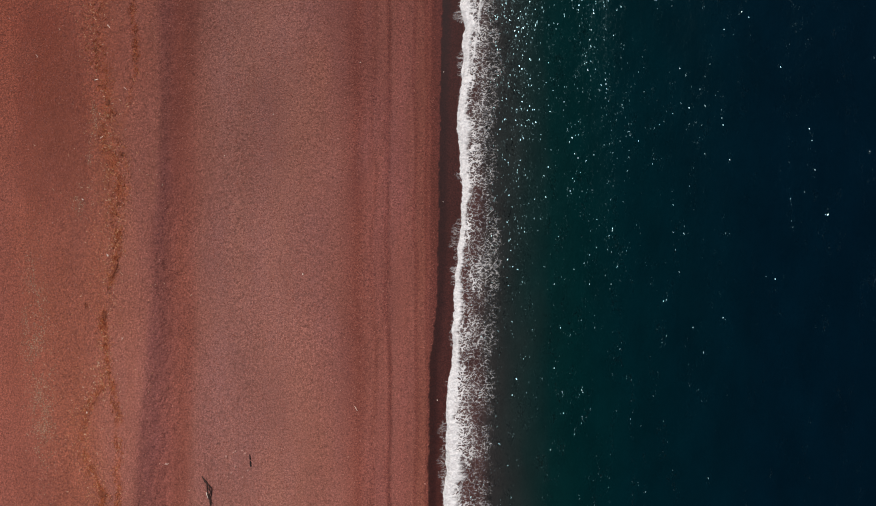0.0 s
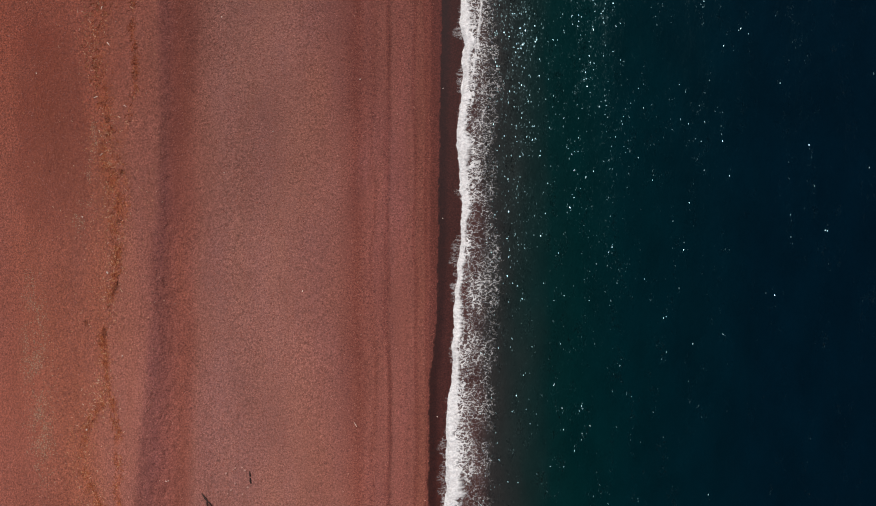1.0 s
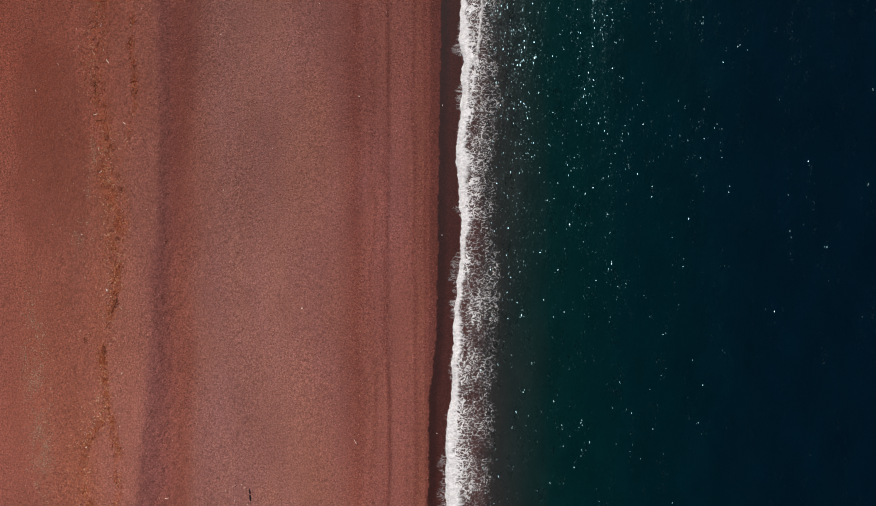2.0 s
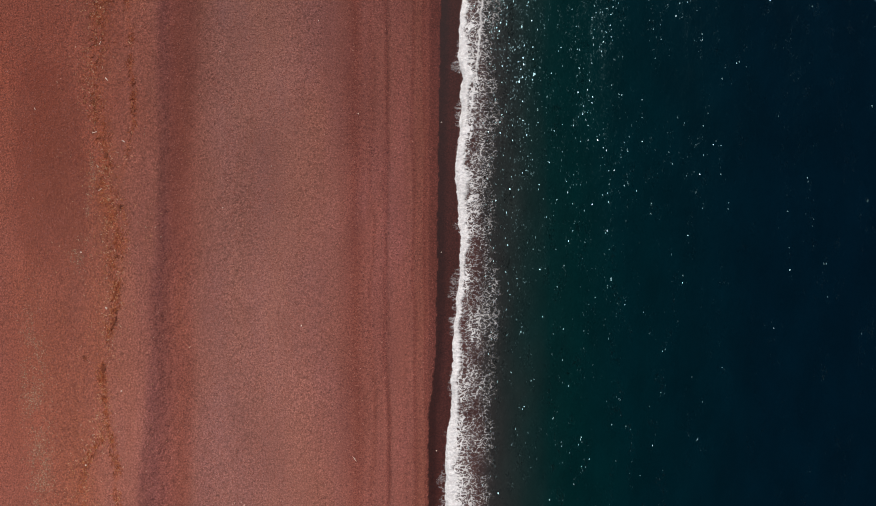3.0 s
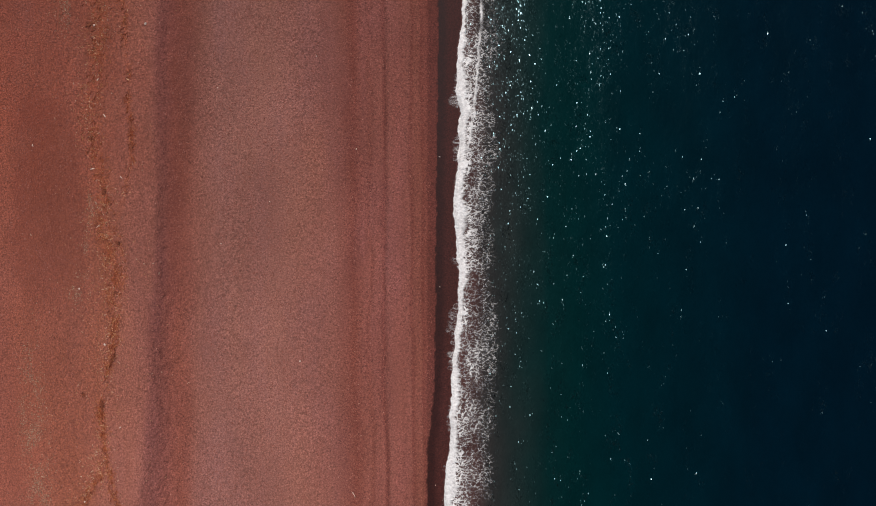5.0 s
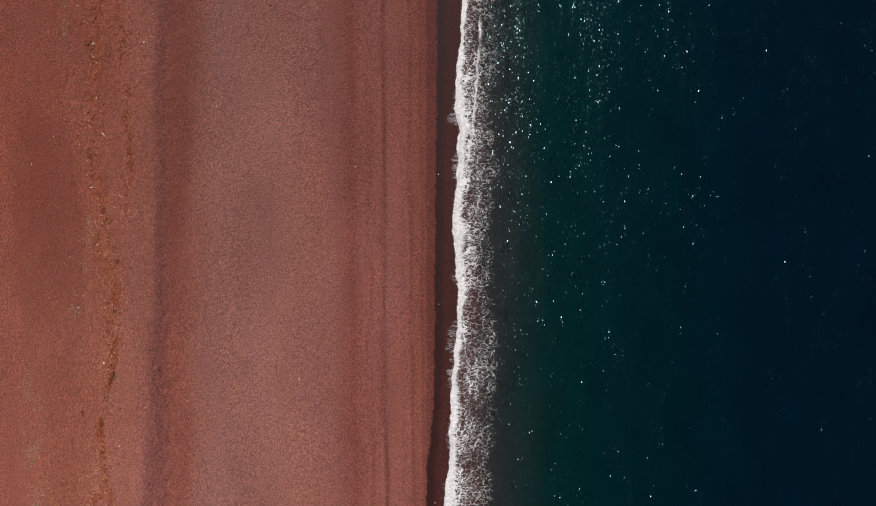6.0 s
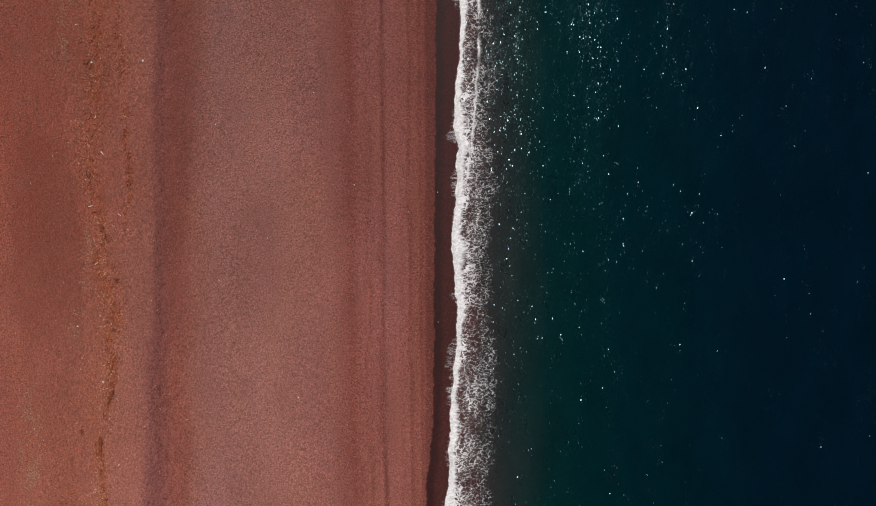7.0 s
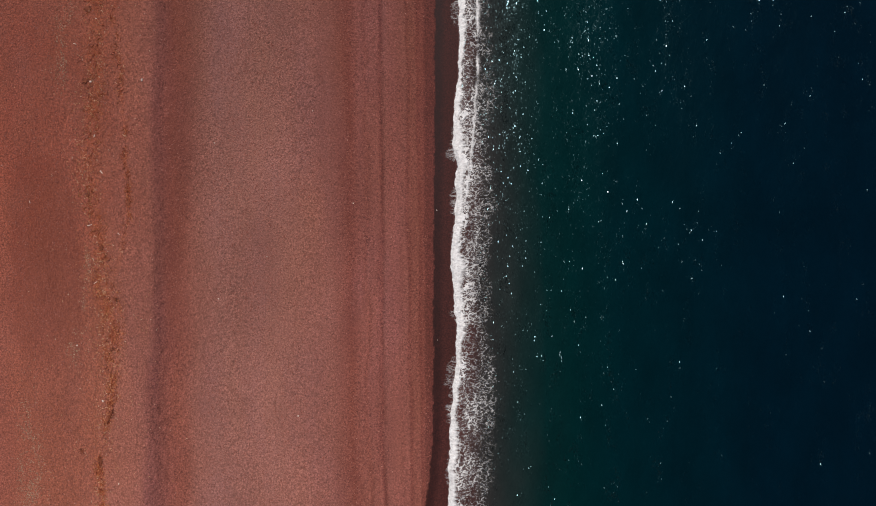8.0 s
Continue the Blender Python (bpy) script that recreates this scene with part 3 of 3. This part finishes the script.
for k, (x, y, dx, dy, turn) in enumerate(((-26.55, 17.15, 0.13, 0.35, -8), (-30.15, 17.9, 0.2, 0.14, 30), (-28.38, -1.5, 0.15, 0.62, -24), (-29.3, -5.5, 0.14, 0.4, 10),
                                       (-30.2, 27.9, 0.3, 0.2, 25), (-29.9, 34.2, 0.3, 0.2, 30), (-28.05, 4.3, 0.2, 0.14, 15), (-29.4, -21.2, 0.35, 0.3, 0),
                                       (-30.9, -4.6, 0.12, 0.2, 40), (-29.0, 13.2, 0.12, 0.25, -30), (-27.85, 8.7, 0.2, 0.12, -40))):
    r = np.random.RandomState(60 + k)
    clump = tagged(new("seaweed_clump"), "tangled dark brown clump of dried seaweed on shingle", "seaweed", group="seaweed clumps along the wrack line")
    clump.location = (x, y, float(sand_height(np.array([x]), np.array([y]))[0]))
    clump.rotation_euler = (0, 0, radians(turn))
    bm = bmesh.new()
    bmesh.ops.create_icosphere(bm, subdivisions=3, radius=1.0)
    for v in bm.verts:
        swell = 0.8 + 0.9 * noise.noise(v.co * 1.7 + Vector((k * 3.1, 0, 0))) + 0.5 * noise.noise(v.co * 5 + Vector((0, k * 2.3, 0)))
        v.co = Vector((v.co.x * dx * swell, v.co.y * dy * swell, v.co.z * 0.06 * swell + 0.015))
    part("mat", bm, DARK_WEED, clump)
    for f in range(16):
        a, far = r.rand() * 6.283, 0.5 + 0.5 * r.rand()
        px0, py0 = math.cos(a) * dx * far, math.sin(a) * dy * far
        a2, l = a + r.randn() * 1.2, 0.05 + 0.09 * r.rand()
        part("frond", limb([(px0, py0, 0.03, 0.018), (px0 + math.cos(a2) * l, py0 + math.sin(a2) * l, 0.03, 0.015),
                            (px0 + math.cos(a2 + 0.6) * l * 1.7, py0 + math.sin(a2 + 0.6) * l * 1.7, 0.015, 0.007)], 4, f), DARK_WEED, clump)


# ---- driftwood, burnt log and stones ----
PALE_WOOD = plain_material("bleached_wood", srgb(214, 190, 170), srgb(244, 230, 214), 0.04, (1, 1, 1), 0.7, 0.006)
GREY_WOOD = plain_material("weathered_wood", srgb(34, 21, 18), srgb(74, 50, 42), 0.05, (1, 1, 1), 0.85, 0.012)
BURNT = plain_material("charred_wood", srgb(20, 14, 13), srgb(44, 30, 27), 0.05, (1, 1, 1), 0.9, 0.015)
STONE = plain_material("stone", srgb(128, 78, 68), srgb(204, 156, 140), 0.08, (1, 1, 1), 0.85, 0.01)


def lie(x, y):
    return float(sand_height(np.array([x]), np.array([y]))[0])


def stick(x, y, length, turn, radius=0.025):
    a = radians(turn)
    dx, dy = math.cos(a) * length / 2, math.sin(a) * length / 2
    root = lambda k: lie(x + dx * k, y + dy * k) + radius * 0.8
    bm = limb([(-dx, -dy, root(-1), radius), (0.01, -0.01, root(0.0), radius * 0.9), (dx, dy, root(1), radius * 0.6)], seed=int(length * 100 + turn))
    me = bpy.data.meshes.new("driftwood_stick")
    bm.to_mesh(me)
    bm.free()
    me.materials.append(PALE_WOOD)
    ob = new("driftwood_stick", me)
    ob.location = (x, y, 0)
    return tagged(ob, "short bleached driftwood stick lying on red shingle", "driftwood", group="bleached sticks on the beach")


for row in ((-28.92, 19.9, 0.36, -52, 0.03), (-30.0, 15.25, 0.4, 14, 0.028), (-7.3, -13.8, 0.5, -60, 0.022), (-23.9, -18.6, 0.32, 8, 0.022), (-27.45, 14.45, 0.3, -35, 0.022),
            (-29.55, 10.2, 0.34, 40, 0.024), (-29.5, 23.1, 0.3, 70, 0.02), (-35.2, 17.3, 0.2, -70, 0.02), (-31.1, 31.2, 0.26, -20, 0.02)):
    stick(*row)

branch = tagged(new("driftwood_branch"), "dark forked driftwood branch lying on the red beach", "driftwood")
bx0, by0 = -20.55, -21.2
branch.location = (bx0, by0, lie(bx0, by0))
for name, pts in (("trunk", ((-0.36, 1.46, 0.06, 0.03), (-0.16, 1.2, 0.09, 0.07), (0.0, 0.98, 0.1, 0.1), (0.18, 0.74, 0.1, 0.08))),
                  ("bough", ((0.16, 0.76, 0.1, 0.07), (0.4, 0.6, 0.14, 0.042), (0.52, 0.42, 0.18, 0.038), (0.52, 0.12, 0.15, 0.038), (0.32, -0.14, 0.1, 0.038), (0.42, -0.55, 0.07, 0.045), (0.5, -1.05, 0.04, 0.03))),
                  ("bough", ((0.14, 0.74, 0.1, 0.07), (0.12, 0.46, 0.1, 0.038), (0.16, 0.1, 0.1, 0.036), (0.24, -0.3, 0.08, 0.045), (0.36, -0.75, 0.06, 0.042), (0.42, -1.3, 0.05, 0.03))),
                  ("bough", ((0.34, 0.64, 0.14, 0.045), (0.3, 0.36, 0.18, 0.035), (0.44, 0.1, 0.16, 0.035), (0.5, -0.2, 0.1, 0.03), (0.4, -0.5, 0.07, 0.025))),
                  ("twig", ((-0.1, 1.14, 0.1, 0.03), (-0.16, 0.94, 0.14, 0.015))),
                  ("twig", ((0.0, 1.02, 0.12, 0.03), (0.16, 1.1, 0.18, 0.015))),
                  ("twig", ((0.3, -0.12, 0.1, 0.03), (0.1, -0.2, 0.16, 0.015))),
                  ("twig", ((0.4, -0.72, 0.06, 0.03), (0.66, -0.98, 0.1, 0.014)))):
    part(name, limb(pts, seed=len(pts)), GREY_WOOD, branch)
part("split_wood", limb(((0.06, 0.06, 0.13, 0.02), (0.12, -0.16, 0.13, 0.03), (0.2, -0.5, 0.1, 0.016)), seed=9), PALE_WOOD, branch, "pale split face of the wood")

log = tagged(new("burnt_log"), "black charred log broken in two on the shingle", "log")
log.location = (-16.64, -18.38, lie(-16.64, -18.38))
part("log_half", limb(((-0.05, 0.52, 0.05, 0.04), (-0.02, 0.3, 0.06, 0.06), (0.0, 0.1, 0.05, 0.055)), 9, 3), BURNT, log)
part("log_half", limb(((0.01, -0.03, 0.05, 0.05), (0.03, -0.25, 0.07, 0.075), (0.05, -0.52, 0.06, 0.065)), 9, 4), BURNT, log)


def stone(x, y, size, seed):
    r = random.Random(seed)
    bm = bmesh.new()
    bmesh.ops.create_icosphere(bm, subdivisions=2, radius=size)
    wide, deep, off = r.uniform(0.9, 1.3), r.uniform(0.75, 1.05), Vector((r.random() * 9, r.random() * 9, r.random() * 9))
    for v in bm.verts:
        v.co *= 1 + 0.45 * noise.noise(v.co / size * 0.9 + off)
        v.co.x, v.co.y, v.co.z = v.co.x * wide, v.co.y * deep, v.co.z * 0.75
    me = bpy.data.meshes.new("stone")
    bm.to_mesh(me)
    bm.free()
    me.materials.append(STONE)
    ob = new("stone", me)
    ob.location, ob.rotation_euler = (x, y, lie(x, y) + size * 0.45), (0, 0, r.random() * 6)
    return tagged(ob, "fist-sized pale red stone in a loose ring on shingle", "stone", group="stones of a fire ring")


for k, (x, y, size) in enumerate(((-18.75, -18.0, 0.1), (-18.15, -17.7, 0.07), (-17.95, -17.55, 0.1), (-17.35, -17.5, 0.08), (-17.1, -17.75, 0.1), (-16.85, -19.25, 0.09), (-17.3, -19.85, 0.07), (-17.95, -18.9, 0.11), (-18.3, -19.5, 0.09), (-18.6, -19.8, 0.06))):
    stone(x, y, size, 40 + k)


# ---- single pale stones ----
def pale_stone(x, y, size, seed, label):
    ob = stone(x, y, size, seed)
    ob.name = "pebble"
    ob.data.materials.clear()
    ob.data.materials.append(PALE_STONE)
    ob["group"] = "pale stones on the beach"
    return tagged(ob, label, "pebble")


PALE_STONE = plain_material("pale_stone", srgb(196, 164, 148), srgb(240, 222, 206), 0.06, (1, 1, 1), 0.7, 0.006)
for k, (x, y, size) in enumerate(((-25.25, 27.95, 0.1), (-29.75, 27.85, 0.08), (-12.0, -1.87, 0.07), (-6.9, 16.95, 0.06), (-29.0, -0.2, 0.08), (-27.7, -7.5, 0.06), (-30.85, -14.0, 0.07),
                                  (-31.2, 4.7, 0.07), (-29.2, 33.4, 0.06), (-14.6, 12.3, 0.05), (-18.9, 8.6, 0.05), (-19.1, 22.4, 0.05), (-10.4, 25.2, 0.05))):
    pale_stone(x, y, size, 70 + k, "single pale stone lying on dry red shingle")
for k, (x, y, size) in enumerate(((-0.05, -13.25, 0.06), (0.45, 4.6, 0.05), (0.5, 16.3, 0.05))):
    pale_stone(x, y, size, 90 + k, "small white stone on dark wet shingle")
